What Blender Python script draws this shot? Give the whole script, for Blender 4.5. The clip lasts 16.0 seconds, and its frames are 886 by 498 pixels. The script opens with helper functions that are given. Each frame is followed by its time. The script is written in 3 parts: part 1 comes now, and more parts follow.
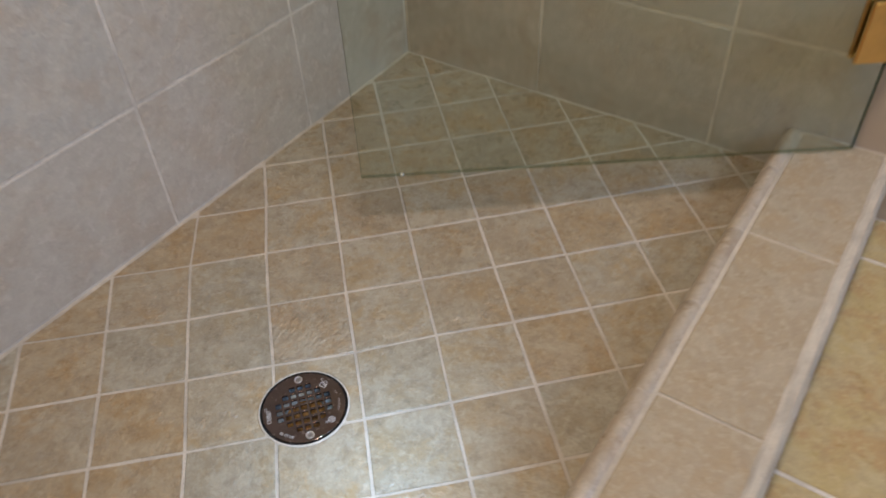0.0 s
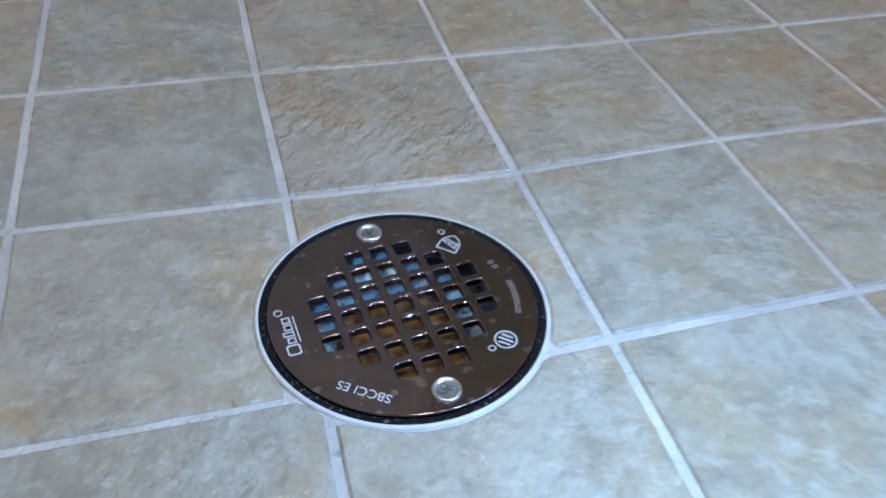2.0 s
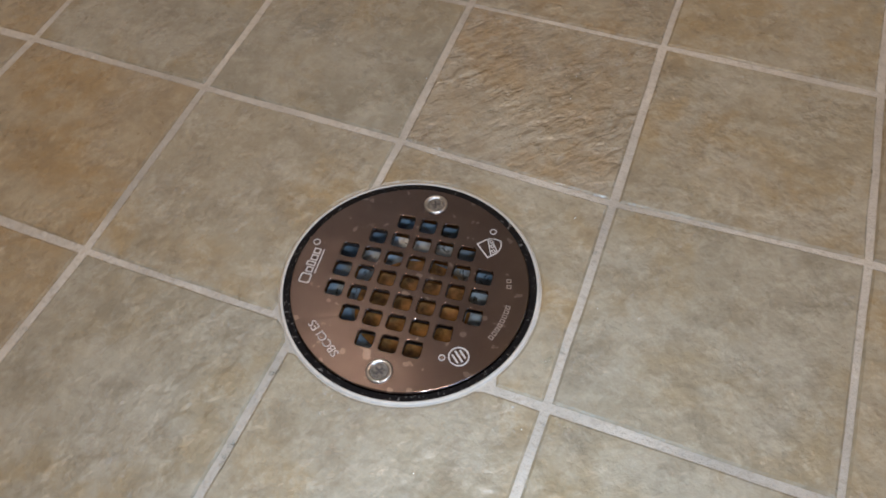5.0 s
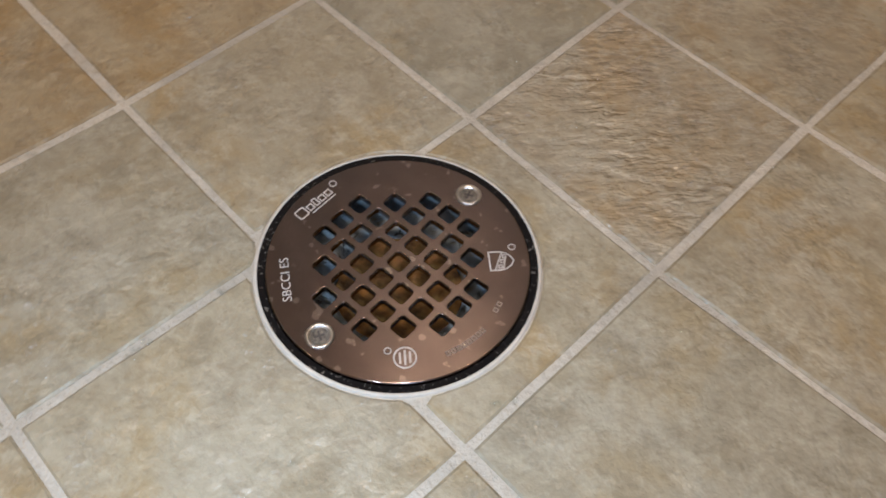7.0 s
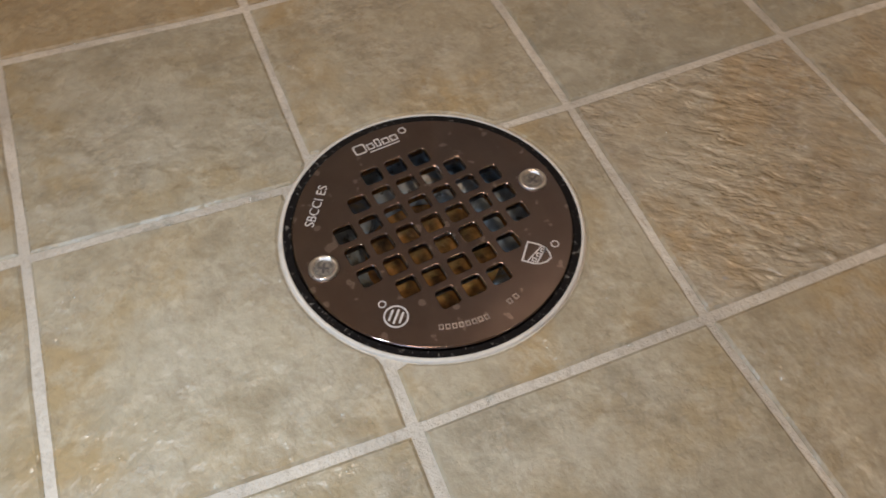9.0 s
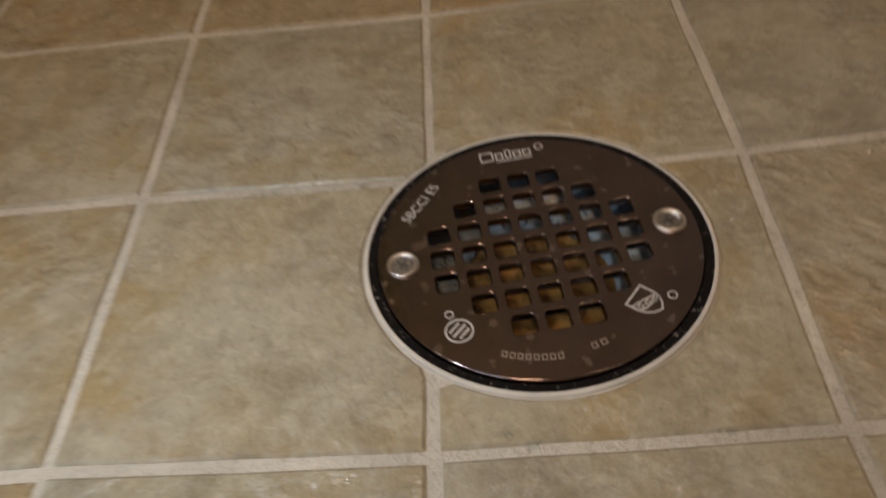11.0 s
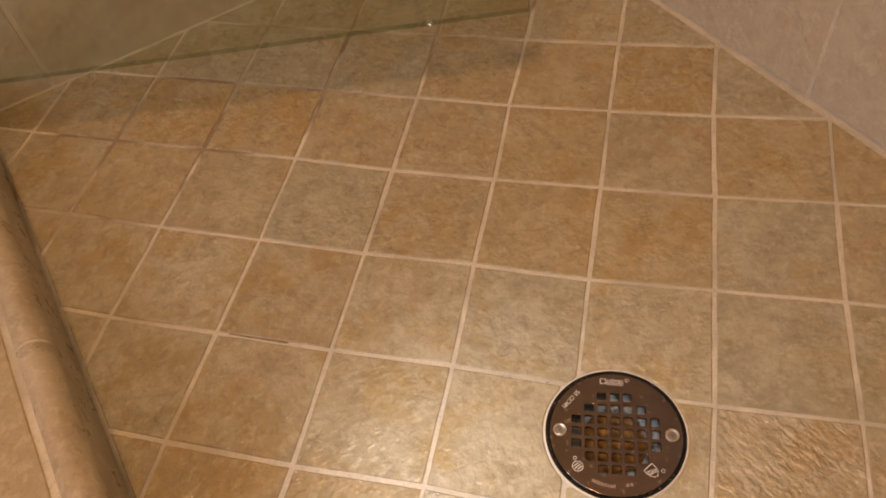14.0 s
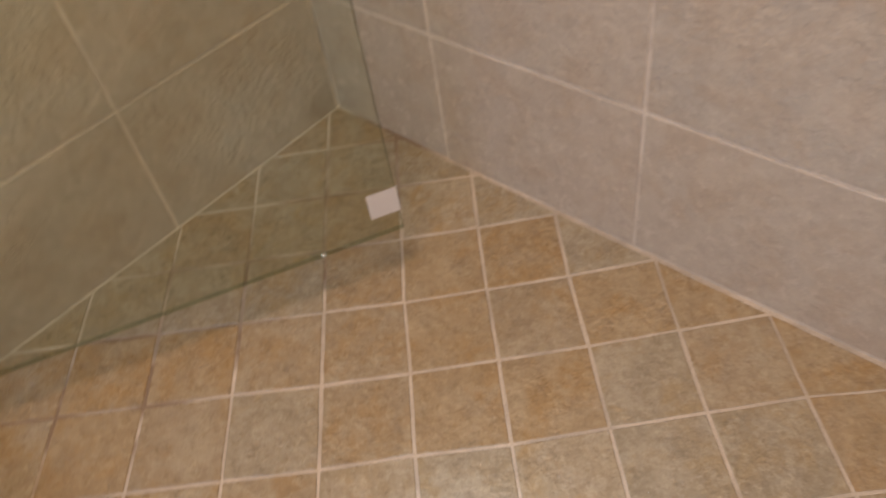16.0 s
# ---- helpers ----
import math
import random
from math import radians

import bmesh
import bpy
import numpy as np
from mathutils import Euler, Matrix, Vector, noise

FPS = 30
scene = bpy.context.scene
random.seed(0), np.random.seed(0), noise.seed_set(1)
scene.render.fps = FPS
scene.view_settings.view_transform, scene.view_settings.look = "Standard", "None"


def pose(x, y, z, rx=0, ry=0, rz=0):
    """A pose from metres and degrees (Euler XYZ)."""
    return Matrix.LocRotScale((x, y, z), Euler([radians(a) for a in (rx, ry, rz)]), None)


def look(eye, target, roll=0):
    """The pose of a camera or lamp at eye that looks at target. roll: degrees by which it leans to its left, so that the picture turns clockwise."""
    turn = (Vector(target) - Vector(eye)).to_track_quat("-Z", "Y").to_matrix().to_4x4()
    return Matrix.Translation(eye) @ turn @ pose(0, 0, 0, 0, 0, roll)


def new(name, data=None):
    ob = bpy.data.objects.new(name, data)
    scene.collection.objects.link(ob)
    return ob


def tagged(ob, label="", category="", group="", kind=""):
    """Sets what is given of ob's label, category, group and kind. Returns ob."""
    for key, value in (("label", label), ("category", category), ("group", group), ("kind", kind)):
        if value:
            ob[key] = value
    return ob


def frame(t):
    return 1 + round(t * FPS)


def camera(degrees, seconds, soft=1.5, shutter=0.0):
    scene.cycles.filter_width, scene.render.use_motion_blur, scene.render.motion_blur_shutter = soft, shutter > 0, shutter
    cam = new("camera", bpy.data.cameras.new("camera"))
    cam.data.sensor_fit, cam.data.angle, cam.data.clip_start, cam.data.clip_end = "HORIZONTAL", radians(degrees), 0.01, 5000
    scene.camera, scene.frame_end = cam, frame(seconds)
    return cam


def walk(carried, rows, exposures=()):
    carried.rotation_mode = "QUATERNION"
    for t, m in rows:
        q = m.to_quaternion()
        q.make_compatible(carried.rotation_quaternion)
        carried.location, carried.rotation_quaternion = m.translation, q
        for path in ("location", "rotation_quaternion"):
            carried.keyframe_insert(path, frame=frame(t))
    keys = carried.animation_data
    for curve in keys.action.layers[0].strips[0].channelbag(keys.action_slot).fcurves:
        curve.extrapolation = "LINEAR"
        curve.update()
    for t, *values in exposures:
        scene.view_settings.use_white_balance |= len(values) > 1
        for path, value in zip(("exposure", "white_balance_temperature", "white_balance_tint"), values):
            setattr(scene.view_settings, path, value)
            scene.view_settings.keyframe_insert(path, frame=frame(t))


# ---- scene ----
cam = camera(60.2, 16.0, soft=1.7, shutter=0.5)
PATH = [
    (0, (0.1320, -0.5698, 0.8022), (0.2457, 0.1522, 0.1198), -2.97),
    (0.5, (0.0622, -0.4107, 0.6202), (0.2253, 0.2888, -0.0755), -2.28),
    (1, (0.0304, -0.3045, 0.4373), (0.2012, 0.3915, -0.2602), 2.25),
    (1.5, (-0.0061, -0.2271, 0.2922), (0.2002, 0.4794, -0.3848), 4.90),
    (2, (-0.0155, -0.1677, 0.2134), (0.2187, 0.5390, -0.4542), 4.16),
    (2.5, (-0.0070, -0.1350, 0.1780), (0.4020, 1.2500, -1.2020), 4.10),
    (3, (0.0140, -0.1243, 0.2185), (0.1353, 0.5181, -0.5383), 4.94),
    (3.5, (0.0474, -0.1446, 0.2597), (0.0001, 0.4604, -0.5351), 3.97),
    (4, (0.0835, -0.1453, 0.2729), (-0.0401, 0.4119, -0.5482), 2.67),
    (4.2, (0.0967, -0.1383, 0.2778), (-0.0775, 0.4061, -0.5427), -1.67),
    (6.3, (0.1565, -0.1120, 0.2838), (-0.1539, 0.3601, -0.5414), 3.26),
    (6.5, (0.1651, -0.0956, 0.2713), (-0.1674, 0.3617, -0.5535), 4.04),
    (7, (0.1633, -0.0739, 0.2544), (-0.2173, 0.3311, -0.5769), 3.80),
    (7.5, (0.1638, -0.0574, 0.2330), (-0.2605, 0.2952, -0.6011), 2.25),
    (8, (0.1803, -0.0406, 0.2284), (-0.2775, 0.2667, -0.6058), 0.28),
    (8.5, (0.1893, -0.0308, 0.2268), (-0.3035, 0.2389, -0.6005), 0.04),
    (8.7, (0.1954, -0.0308, 0.2319), (-0.3082, 0.2212, -0.5945), 0.82),
    (10.8, (0.2010, 0.0210, 0.1680), (-1.1210, -0.0590, -1.3300), -8.40),
    (11, (0.2082, 0.0204, 0.1833), (-0.4659, -0.0444, -0.5525), -8.83),
    (11.5, (0.2334, 0.0231, 0.2564), (-0.4189, -0.1081, -0.4902), -11.78),
    (12, (0.2535, 0.0228, 0.3200), (-0.3845, -0.1309, -0.4345), -13.53),
    (12.5, (0.2785, 0.0064, 0.3958), (-0.3433, -0.1694, -0.3674), -14.29),
    (13, (0.2992, -0.0032, 0.4722), (-0.2936, -0.1746, -0.3147), -11.80),
    (13.5, (0.3063, -0.0044, 0.5532), (-0.2756, -0.1899, -0.2386), -10.65),
    (14, (0.3084, 0.0138, 0.5893), (-0.2698, -0.1974, -0.1987), -9.70),
    (14.5, (0.3131, 0.0231, 0.6329), (-0.2745, -0.2034, -0.1439), -9.57),
    (15, (0.3153, 0.0223, 0.6707), (-0.2968, -0.1901, -0.0910), -9.29),
    (15.5, (0.2999, 0.0152, 0.7168), (-0.3367, -0.1403, -0.0386), -10.97),
    (16, (0.3109, -0.0138, 0.7800), (-0.3723, -0.0517, 0.0507), -10.50),
]
EXPOSURES = [
    (0.0, 0.0, 5000, 8), (0.5, 0.16, 4550, 8), (1.0, 0.15, 4150, 7), (1.6, 0.17, 3900, 4), (2.6, -0.07, 3920, 4),
    (3.3, -0.50, 4450, 8), (4.2, -0.45, 5100, 10), (6.3, -0.12, 5350, 9), (8.7, -0.37, 5750, 10), (11.0, -0.90, 6500, 11),
    (11.5, -1.1, 6900, 15), (12.5, -0.72, 7950, 23), (14.0, -0.17, 8300, 25), (15.0, 0.02, 7800, 24), (16.0, 0.05, 6200, 19),
]
walk(cam, [(t, look(eye, target, roll)) for t, eye, target, roll in PATH], EXPOSURES)

# ---- plan: s runs along the shower, d from the kerb towards the long wall, both at 45 degrees to the tile grid
R2 = math.sqrt(0.5)
PITCH = 0.111            # floor tile and joint
WALL_N, WALL_W, WALL_E = 0.405, -0.696, 0.841
CURB_IN, CURB_OUT = -0.357, -0.520
CURB_TOP = 0.087
DRAIN = (0.0372, 0.0349)
ROOM_S = -2.2
CEIL = 2.40


def W(s, d, z):
    return Vector(((s - d) * R2, (s + d) * R2, z))


def floor_z(x, y):
    return 0.022 * math.hypot(x - DRAIN[0], y - DRAIN[1]) - 0.0065


# ---- light
world = bpy.data.worlds.new("world")
scene.world = world
world.use_nodes = True
wn = world.node_tree.nodes
sky = wn.new("ShaderNodeTexSky")
sky.sky_type = "NISHITA"
sky.sun_disc = False
sky.sun_elevation, sky.sun_rotation = radians(35), radians(140)
world.node_tree.links.new(sky.outputs[0], wn["Background"].inputs[0])
wn["Background"].inputs[1].default_value = 0.08


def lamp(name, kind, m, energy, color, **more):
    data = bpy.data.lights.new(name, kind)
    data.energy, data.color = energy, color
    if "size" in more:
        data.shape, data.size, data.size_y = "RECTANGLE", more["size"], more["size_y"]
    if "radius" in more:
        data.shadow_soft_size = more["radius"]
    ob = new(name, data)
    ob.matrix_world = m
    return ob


# fixed unseen spot, added in place of the torch carried with the camera
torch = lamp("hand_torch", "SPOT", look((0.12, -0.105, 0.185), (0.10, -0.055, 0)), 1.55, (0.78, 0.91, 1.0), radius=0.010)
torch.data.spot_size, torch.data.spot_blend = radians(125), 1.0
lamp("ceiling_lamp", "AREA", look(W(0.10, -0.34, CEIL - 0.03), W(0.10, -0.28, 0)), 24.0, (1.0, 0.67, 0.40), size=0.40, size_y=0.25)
lamp("window_light", "AREA", look(W(0.35, ROOM_S + 0.02, 1.70), W(0.1, 0.3, 0.3)), 19.0, (0.66, 0.80, 1.0), size=0.8, size_y=0.8)


# ---- materials
class Mat:
    """A small wrapper round one node material."""

    def __init__(self, name):
        self.m = bpy.data.materials.new(name)
        self.m.use_nodes = True
        self.t = self.m.node_tree
        self.b = self.t.nodes["Principled BSDF"]
        self.out = self.t.nodes["Material Output"]

    def node(self, kind, **inputs):
        n = self.t.nodes.new(kind)
        for key, value in inputs.items():
            self.set(n.inputs[key.replace("_", " ")], value)
        return n

    def set(self, socket, value):
        if hasattr(value, "is_output") or isinstance(value, bpy.types.NodeSocket):
            self.t.links.new(value, socket)
        else:
            socket.default_value = value

    def coord(self, spread=True, scale=(1, 1, 1)):
        tc = self.node("ShaderNodeTexCoord")
        mp = self.node("ShaderNodeMapping")
        mp.inputs["Scale"].default_value = scale
        if spread:
            info = self.node("ShaderNodeObjectInfo")
            mul = self.node("ShaderNodeVectorMath")
            mul.operation = "SCALE"
            mul.inputs[0].default_value = (37.0, 91.0, 53.0)
            self.t.links.new(info.outputs["Random"], mul.inputs["Scale"])
            add = self.node("ShaderNodeVectorMath")
            self.t.links.new(tc.outputs["Object"], add.inputs[0])
            self.t.links.new(mul.outputs[0], add.inputs[1])
            self.t.links.new(add.outputs[0], mp.inputs["Vector"])
        else:
            self.t.links.new(tc.outputs["Object"], mp.inputs["Vector"])
        return mp.outputs[0]

    def noise(self, vec, scale, detail=5, rough=0.55, distort=0.0):
        n = self.node("ShaderNodeTexNoise", Scale=scale, Detail=detail, Roughness=rough, Distortion=distort)
        self.t.links.new(vec, n.inputs["Vector"])
        return n.outputs["Fac"]

    def ramp(self, fac, *stops):
        n = self.node("ShaderNodeValToRGB")
        els = n.color_ramp.elements
        while len(els) < len(stops):
            els.new(0.5)
        for el, (p, c) in zip(els, stops):
            el.position = p
            el.color = (*c, 1) if len(c) == 3 else c
        self.t.links.new(fac, n.inputs[0])
        return n.outputs[0]

    def grey(self, fac, lo, hi, a=0.0, b=1.0):
        n = self.node("ShaderNodeMapRange")
        for key, value in (("From Min", lo), ("From Max", hi), ("To Min", a), ("To Max", b)):
            n.inputs[key].default_value = value
        self.t.links.new(fac, n.inputs["Value"])
        return n.outputs[0]

    def mix(self, fac, a, b, mode="MIX"):
        n = self.node("ShaderNodeMix")
        n.data_type, n.blend_type = "RGBA", mode
        self.set(n.inputs[0], fac)
        for socket, value in ((n.inputs[6], a), (n.inputs[7], b)):
            self.set(socket, (*value, 1) if isinstance(value, tuple) and len(value) == 3 else value)
        return n.outputs[2]

    def math(self, op, a, b=0.0):
        n = self.node("ShaderNodeMath")
        n.operation = op
        self.set(n.inputs[0], a)
        self.set(n.inputs[1], b)
        return n.outputs[0]

    def random(self):
        return self.node("ShaderNodeObjectInfo").outputs["Random"]

    def bump(self, height, strength, distance, under=None):
        n = self.node("ShaderNodeBump", Strength=strength, Distance=distance)
        self.t.links.new(height, n.inputs["Height"])
        if under is not None:
            self.t.links.new(under, n.inputs["Normal"])
        return n.outputs[0]

    def done(self, color, rough, normal=None, metal=0.0, spec=0.5):
        self.set(self.b.inputs["Base Color"], (*color, 1) if isinstance(color, tuple) and len(color) == 3 else color)
        self.set(self.b.inputs["Roughness"], rough)
        self.b.inputs["Metallic"].default_value = metal
        self.b.inputs["Specular IOR Level"].default_value = spec
        if normal is not None:
            self.t.links.new(normal, self.b.inputs["Normal"])
        return self.m


def stone_tile(name, tones, patch, gloss=(0.32, 0.6), relief=1.0, spec=0.5, wet=0.0, crest=None, cloud=1.0, grain=1.0):
    """Glazed stone-look ceramic: tone by piece, cloudy patches, cleft relief."""
    m = Mat(name)
    v = m.coord()
    base = m.ramp(m.random(), *tones)
    turn = m.node("ShaderNodeVectorRotate")
    turn.rotation_type = "Z_AXIS"
    m.t.links.new(v, turn.inputs["Vector"])
    if crest is None:
        m.t.links.new(m.grey(m.random(), 0, 1, 0, 9.0), turn.inputs["Angle"])
    else:
        turn.inputs["Angle"].default_value = -crest
    long = m.node("ShaderNodeMapping")
    long.inputs["Scale"].default_value = (0.95, 1.05, 1.0) if crest is None else (0.7, 1.3, 1.0)
    m.t.links.new(turn.outputs[0], long.inputs["Vector"])
    lv = long.outputs[0]
    cleft = m.noise(lv, 110 if crest is None else 140, 2, 0.5, 0.2)
    flake = m.grey(cleft, 0.36, 0.62)
    # glaze: soft ochre and pale clouds, darker mottling, fine speckle
    c = m.mix(m.grey(m.noise(v, 13, 5, 0.62, 0.5), 0.46, 0.60, 0, 0.80 * cloud), base, patch[1])
    c = m.mix(m.grey(m.noise(v, 21, 5, 0.62, 0.4), 0.47, 0.61, 0, 0.85 * cloud), c, patch[0])
    c = m.mix(m.grey(m.noise(v, 50, 6, 0.72, 0.3), 0.47, 0.68, 0, 0.65 * cloud), c, patch[2])
    c = m.mix(m.grey(m.noise(v, 95, 5, 0.70, 0.4), 0.50, 0.66, 0, 0.55 * grain), c, tuple(1.2 * k for k in patch[0]))
    c = m.mix(m.grey(m.noise(v, 330, 3, 0.65), 0.48, 0.72, 0.0, 0.22 * grain), c, (0.20, 0.16, 0.11))
    own = m.math("FRACT", m.math("MULTIPLY", m.random(), 17.0))
    n = m.bump(m.noise(lv, 36, 2, 0.5, 0.1), 0.4 * relief, 0.004)
    where = m.grey(m.noise(v, 22, 3), 0.40, 0.60, 0.3, 1.0)
    n = m.bump(m.math("MULTIPLY", flake, where), m.grey(own, 0, 1, 0.30 * relief, 0.65 * relief), 0.0017, n)
    n = m.bump(m.noise(v, 210, 4, 0.62, 0.1), 0.46 * relief, 0.0014, n)
    n = m.bump(m.noise(v, 650, 2, 0.6), 0.32 * relief, 0.0004, n)
    r = m.grey(m.noise(v, 45, 4, 0.6), 0.3, 0.7, gloss[0], gloss[1])
    r = m.math("SUBTRACT", r, m.grey(m.noise(v, 60, 3, 0.6), 0.52, 0.64, 0.0, 0.5 * gloss[0]))
    if wet:
        # thin film of water left in patches, gathered in small beads
        film = m.math("MULTIPLY", m.grey(m.noise(v, 24, 3, 0.5), 0.55 - 0.15 * wet ** 4, 0.62), wet)
        m.set(m.b.inputs["Coat Weight"], film)
        m.b.inputs["Coat Roughness"].default_value = 0.17
        m.b.inputs["Coat IOR"].default_value = 1.6
        m.set(m.b.inputs["Coat Normal"], m.bump(m.noise(lv, 170, 2, 0.5), 1.0, 0.010 if crest is None else 0.014, n))
    return m.done(c, r, n, spec=spec)


GLOSS = (0.24, 0.46)
FLOOR_TILES = {
    "grey": stone_tile("floor_tile_grey", ((0.0, (0.313, 0.284, 0.208)), (1.0, (0.347, 0.310, 0.225))), ((0.400, 0.370, 0.286), (0.347, 0.280, 0.163), (0.226, 0.198, 0.139)), gloss=GLOSS, wet=0.75),
    "tan": stone_tile("floor_tile_tan", ((0.0, (0.357, 0.310, 0.213)), (1.0, (0.374, 0.327, 0.229))), ((0.417, 0.378, 0.286), (0.365, 0.271, 0.135), (0.243, 0.202, 0.135)), gloss=GLOSS, wet=0.75),
    "brown": stone_tile("floor_tile_brown", ((0.0, (0.326, 0.271, 0.180)), (1.0, (0.347, 0.288, 0.192))), ((0.391, 0.344, 0.245), (0.343, 0.249, 0.126), (0.226, 0.185, 0.123)), gloss=GLOSS, wet=0.75),
    "rippled": stone_tile("floor_tile_rippled", ((0.0, (0.365, 0.310, 0.213)), (1.0, (0.365, 0.310, 0.213))), ((0.400, 0.361, 0.274), (0.357, 0.258, 0.131), (0.251, 0.206, 0.139)), gloss=(0.20, 0.34), relief=1.15, spec=0.9, wet=1.0, crest=0.87),
    "ochre": stone_tile("floor_tile_ochre", ((0.0, (0.343, 0.271, 0.163)), (1.0, (0.357, 0.284, 0.172))), ((0.391, 0.327, 0.213), (0.347, 0.237, 0.102), (0.234, 0.181, 0.110)), gloss=GLOSS, wet=0.75),
}
WALL_TILE = stone_tile(
    "wall_tile",
    ((0.0, (0.545, 0.51, 0.435)), (0.5, (0.58, 0.525, 0.44)), (1.0, (0.53, 0.505, 0.44))),
    ((0.62, 0.58, 0.49), (0.52, 0.43, 0.32), (0.42, 0.375, 0.31)), gloss=(0.16, 0.32), relief=0.75, cloud=0.65, grain=0.45,
)
CURB_TILE = stone_tile(
    "curb_tile",
    ((0.0, (0.40, 0.33, 0.215)), (1.0, (0.42, 0.345, 0.225))),
    ((0.45, 0.395, 0.285), (0.40, 0.30, 0.165), (0.34, 0.275, 0.185)), relief=0.5, cloud=0.7,
)
NOSE_TILE = stone_tile(
    "nose_tile",
    ((0.0, (0.40, 0.34, 0.25)), (1.0, (0.46, 0.39, 0.29))),
    ((0.50, 0.44, 0.34), (0.36, 0.27, 0.17), (0.28, 0.23, 0.17)), gloss=(0.3, 0.5), relief=0.25, cloud=0.6,
)
ROOM_TILE = stone_tile(
    "room_tile",
    ((0.0, (0.47, 0.37, 0.15)), (1.0, (0.49, 0.39, 0.17))),
    ((0.50, 0.42, 0.22), (0.44, 0.29, 0.12), (0.36, 0.26, 0.14)), relief=0.4,
)


def grout_material(name, color, dark_band=False):
    m = Mat(name)
    v = m.coord(spread=False)
    c = m.mix(m.grey(m.noise(v, 30, 5, 0.6), 0.35, 0.7, 0, 0.8), color, tuple(0.78 * x for x in color))
    c = m.mix(m.grey(m.noise(v, 320, 3, 0.7), 0.5, 0.75, 0, 0.4), c, (0.25, 0.2, 0.14))
    c = m.mix(m.grey(m.noise(v, 8, 4, 0.6), 0.46, 0.64, 0, 0.6), c, tuple(0.55 * x for x in color))
    if dark_band:
        # darker brown band in the joints along the west end
        sep = m.node("ShaderNodeSeparateXYZ")
        m.t.links.new(v, sep.inputs[0])
        s = m.math("MULTIPLY", m.math("ADD", sep.outputs[0], sep.outputs[1]), R2)
        wob = m.math("ADD", s, m.grey(m.noise(v, 6, 3), 0.3, 0.7, -0.06, 0.06))
        a = m.grey(wob, -0.425, -0.445)
        b = m.grey(wob, -0.64, -0.60)
        c = m.mix(m.math("MULTIPLY", m.math("MULTIPLY", a, b), m.grey(m.noise(v, 13, 3), 0.42, 0.56, 0.35, 0.85)), c, (0.20, 0.135, 0.08))
    n = m.bump(m.noise(v, 380, 4, 0.7), 1.0, 0.0014)
    n = m.bump(m.noise(v, 60, 3, 0.6), 0.4, 0.002, n)
    return m.done(c, 0.75, n, spec=0.35)


GROUT = grout_material("floor_grout", (0.66, 0.61, 0.52), True)
CURB_GROUT = grout_material("curb_grout", (0.68, 0.61, 0.48))
TRIM_MORTAR = grout_material("trim_mortar", (0.62, 0.54, 0.40))
WALL_GROUT = grout_material("wall_grout", (0.84, 0.78, 0.67))


def plain(name, color, rough, metal=0.0, vary=0.15, scale=40, bump=0.0, spec=0.5):
    m = Mat(name)
    v = m.coord(spread=False)
    c = m.mix(m.grey(m.noise(v, scale, 5), 0.3, 0.7, 0, 1), color, tuple((1 - vary) * x for x in color))
    n = m.bump(m.noise(v, scale * 6, 3), bump, 0.0006) if bump else None
    r = m.grey(m.noise(v, scale * 2, 4), 0.3, 0.7, rough * 0.8, rough * 1.25)
    return m.done(c, r, n, metal, spec)


PAINT = plain("wall_paint", (0.50, 0.42, 0.32), 0.6, vary=0.06, scale=5, bump=0.15)
CEILING_PAINT = plain("ceiling_paint", (0.48, 0.40, 0.33), 0.7, vary=0.05, scale=4, bump=0.1)


def gasket_material():
    m = Mat("gasket_black")
    v = m.coord(spread=False)
    c = m.mix(m.grey(m.noise(v, 620, 3, 0.6), 0.61, 0.68, 0, 0.5), (0.007, 0.006, 0.006), (0.32, 0.29, 0.25))
    return m.done(c, 0.6, m.bump(m.noise(v, 500, 3), 0.5, 0.0008), spec=0.1)


BLACK = gasket_material()
RING = plain("ring_white", (0.66, 0.62, 0.55), 0.55, vary=0.2, scale=120, bump=0.4)


def pipe_material():
    """Wet blue-grey plastic with brown and black slime on it."""
    m = Mat("pipe_blue_grey")
    v = m.coord(spread=False)
    c = m.mix(m.grey(m.noise(v, 60, 5, 0.6, 0.6), 0.38, 0.62), (0.29, 0.35, 0.39), (0.14, 0.185, 0.23))
    c = m.mix(m.grey(m.noise(v, 75, 6, 0.65, 1.0), 0.52, 0.64, 0, 0.8), c, (0.20, 0.16, 0.09))
    c = m.mix(m.grey(m.noise(v, 150, 5, 0.65, 1.2), 0.56, 0.64, 0, 0.9), c, (0.02, 0.02, 0.02))
    return m.done(c, 0.25, m.bump(m.noise(v, 260, 4), 0.6, 0.001))


PIPE = pipe_material()
SLUDGE = plain("sludge_brown", (0.36, 0.19, 0.05), 0.15, vary=0.9, scale=130, bump=0.5)
BRASS = plain("hinge_brass", (0.78, 0.53, 0.19), 0.38, metal=1.0, vary=0.1)
STICKER = plain("sticker_white", (0.80, 0.78, 0.74), 0.5, vary=0.05)
# pale tone paints the highlight that stamped strokes catch
MARK = plain("stamp_highlight", (0.62, 0.59, 0.56), 0.5, metal=0.2, vary=0.3, scale=400)
SLOT_SHADE = plain("screw_recess", (0.16, 0.14, 0.13), 0.5, metal=0.6, vary=0.4, scale=400)
FAINT = plain("faint_stamp", (0.40, 0.35, 0.32), 0.4, metal=0.8, vary=0.3, scale=400)
SCREW = plain("screw_steel", (0.72, 0.68, 0.64), 0.32, metal=1.0, vary=0.3, scale=400, bump=0.3)


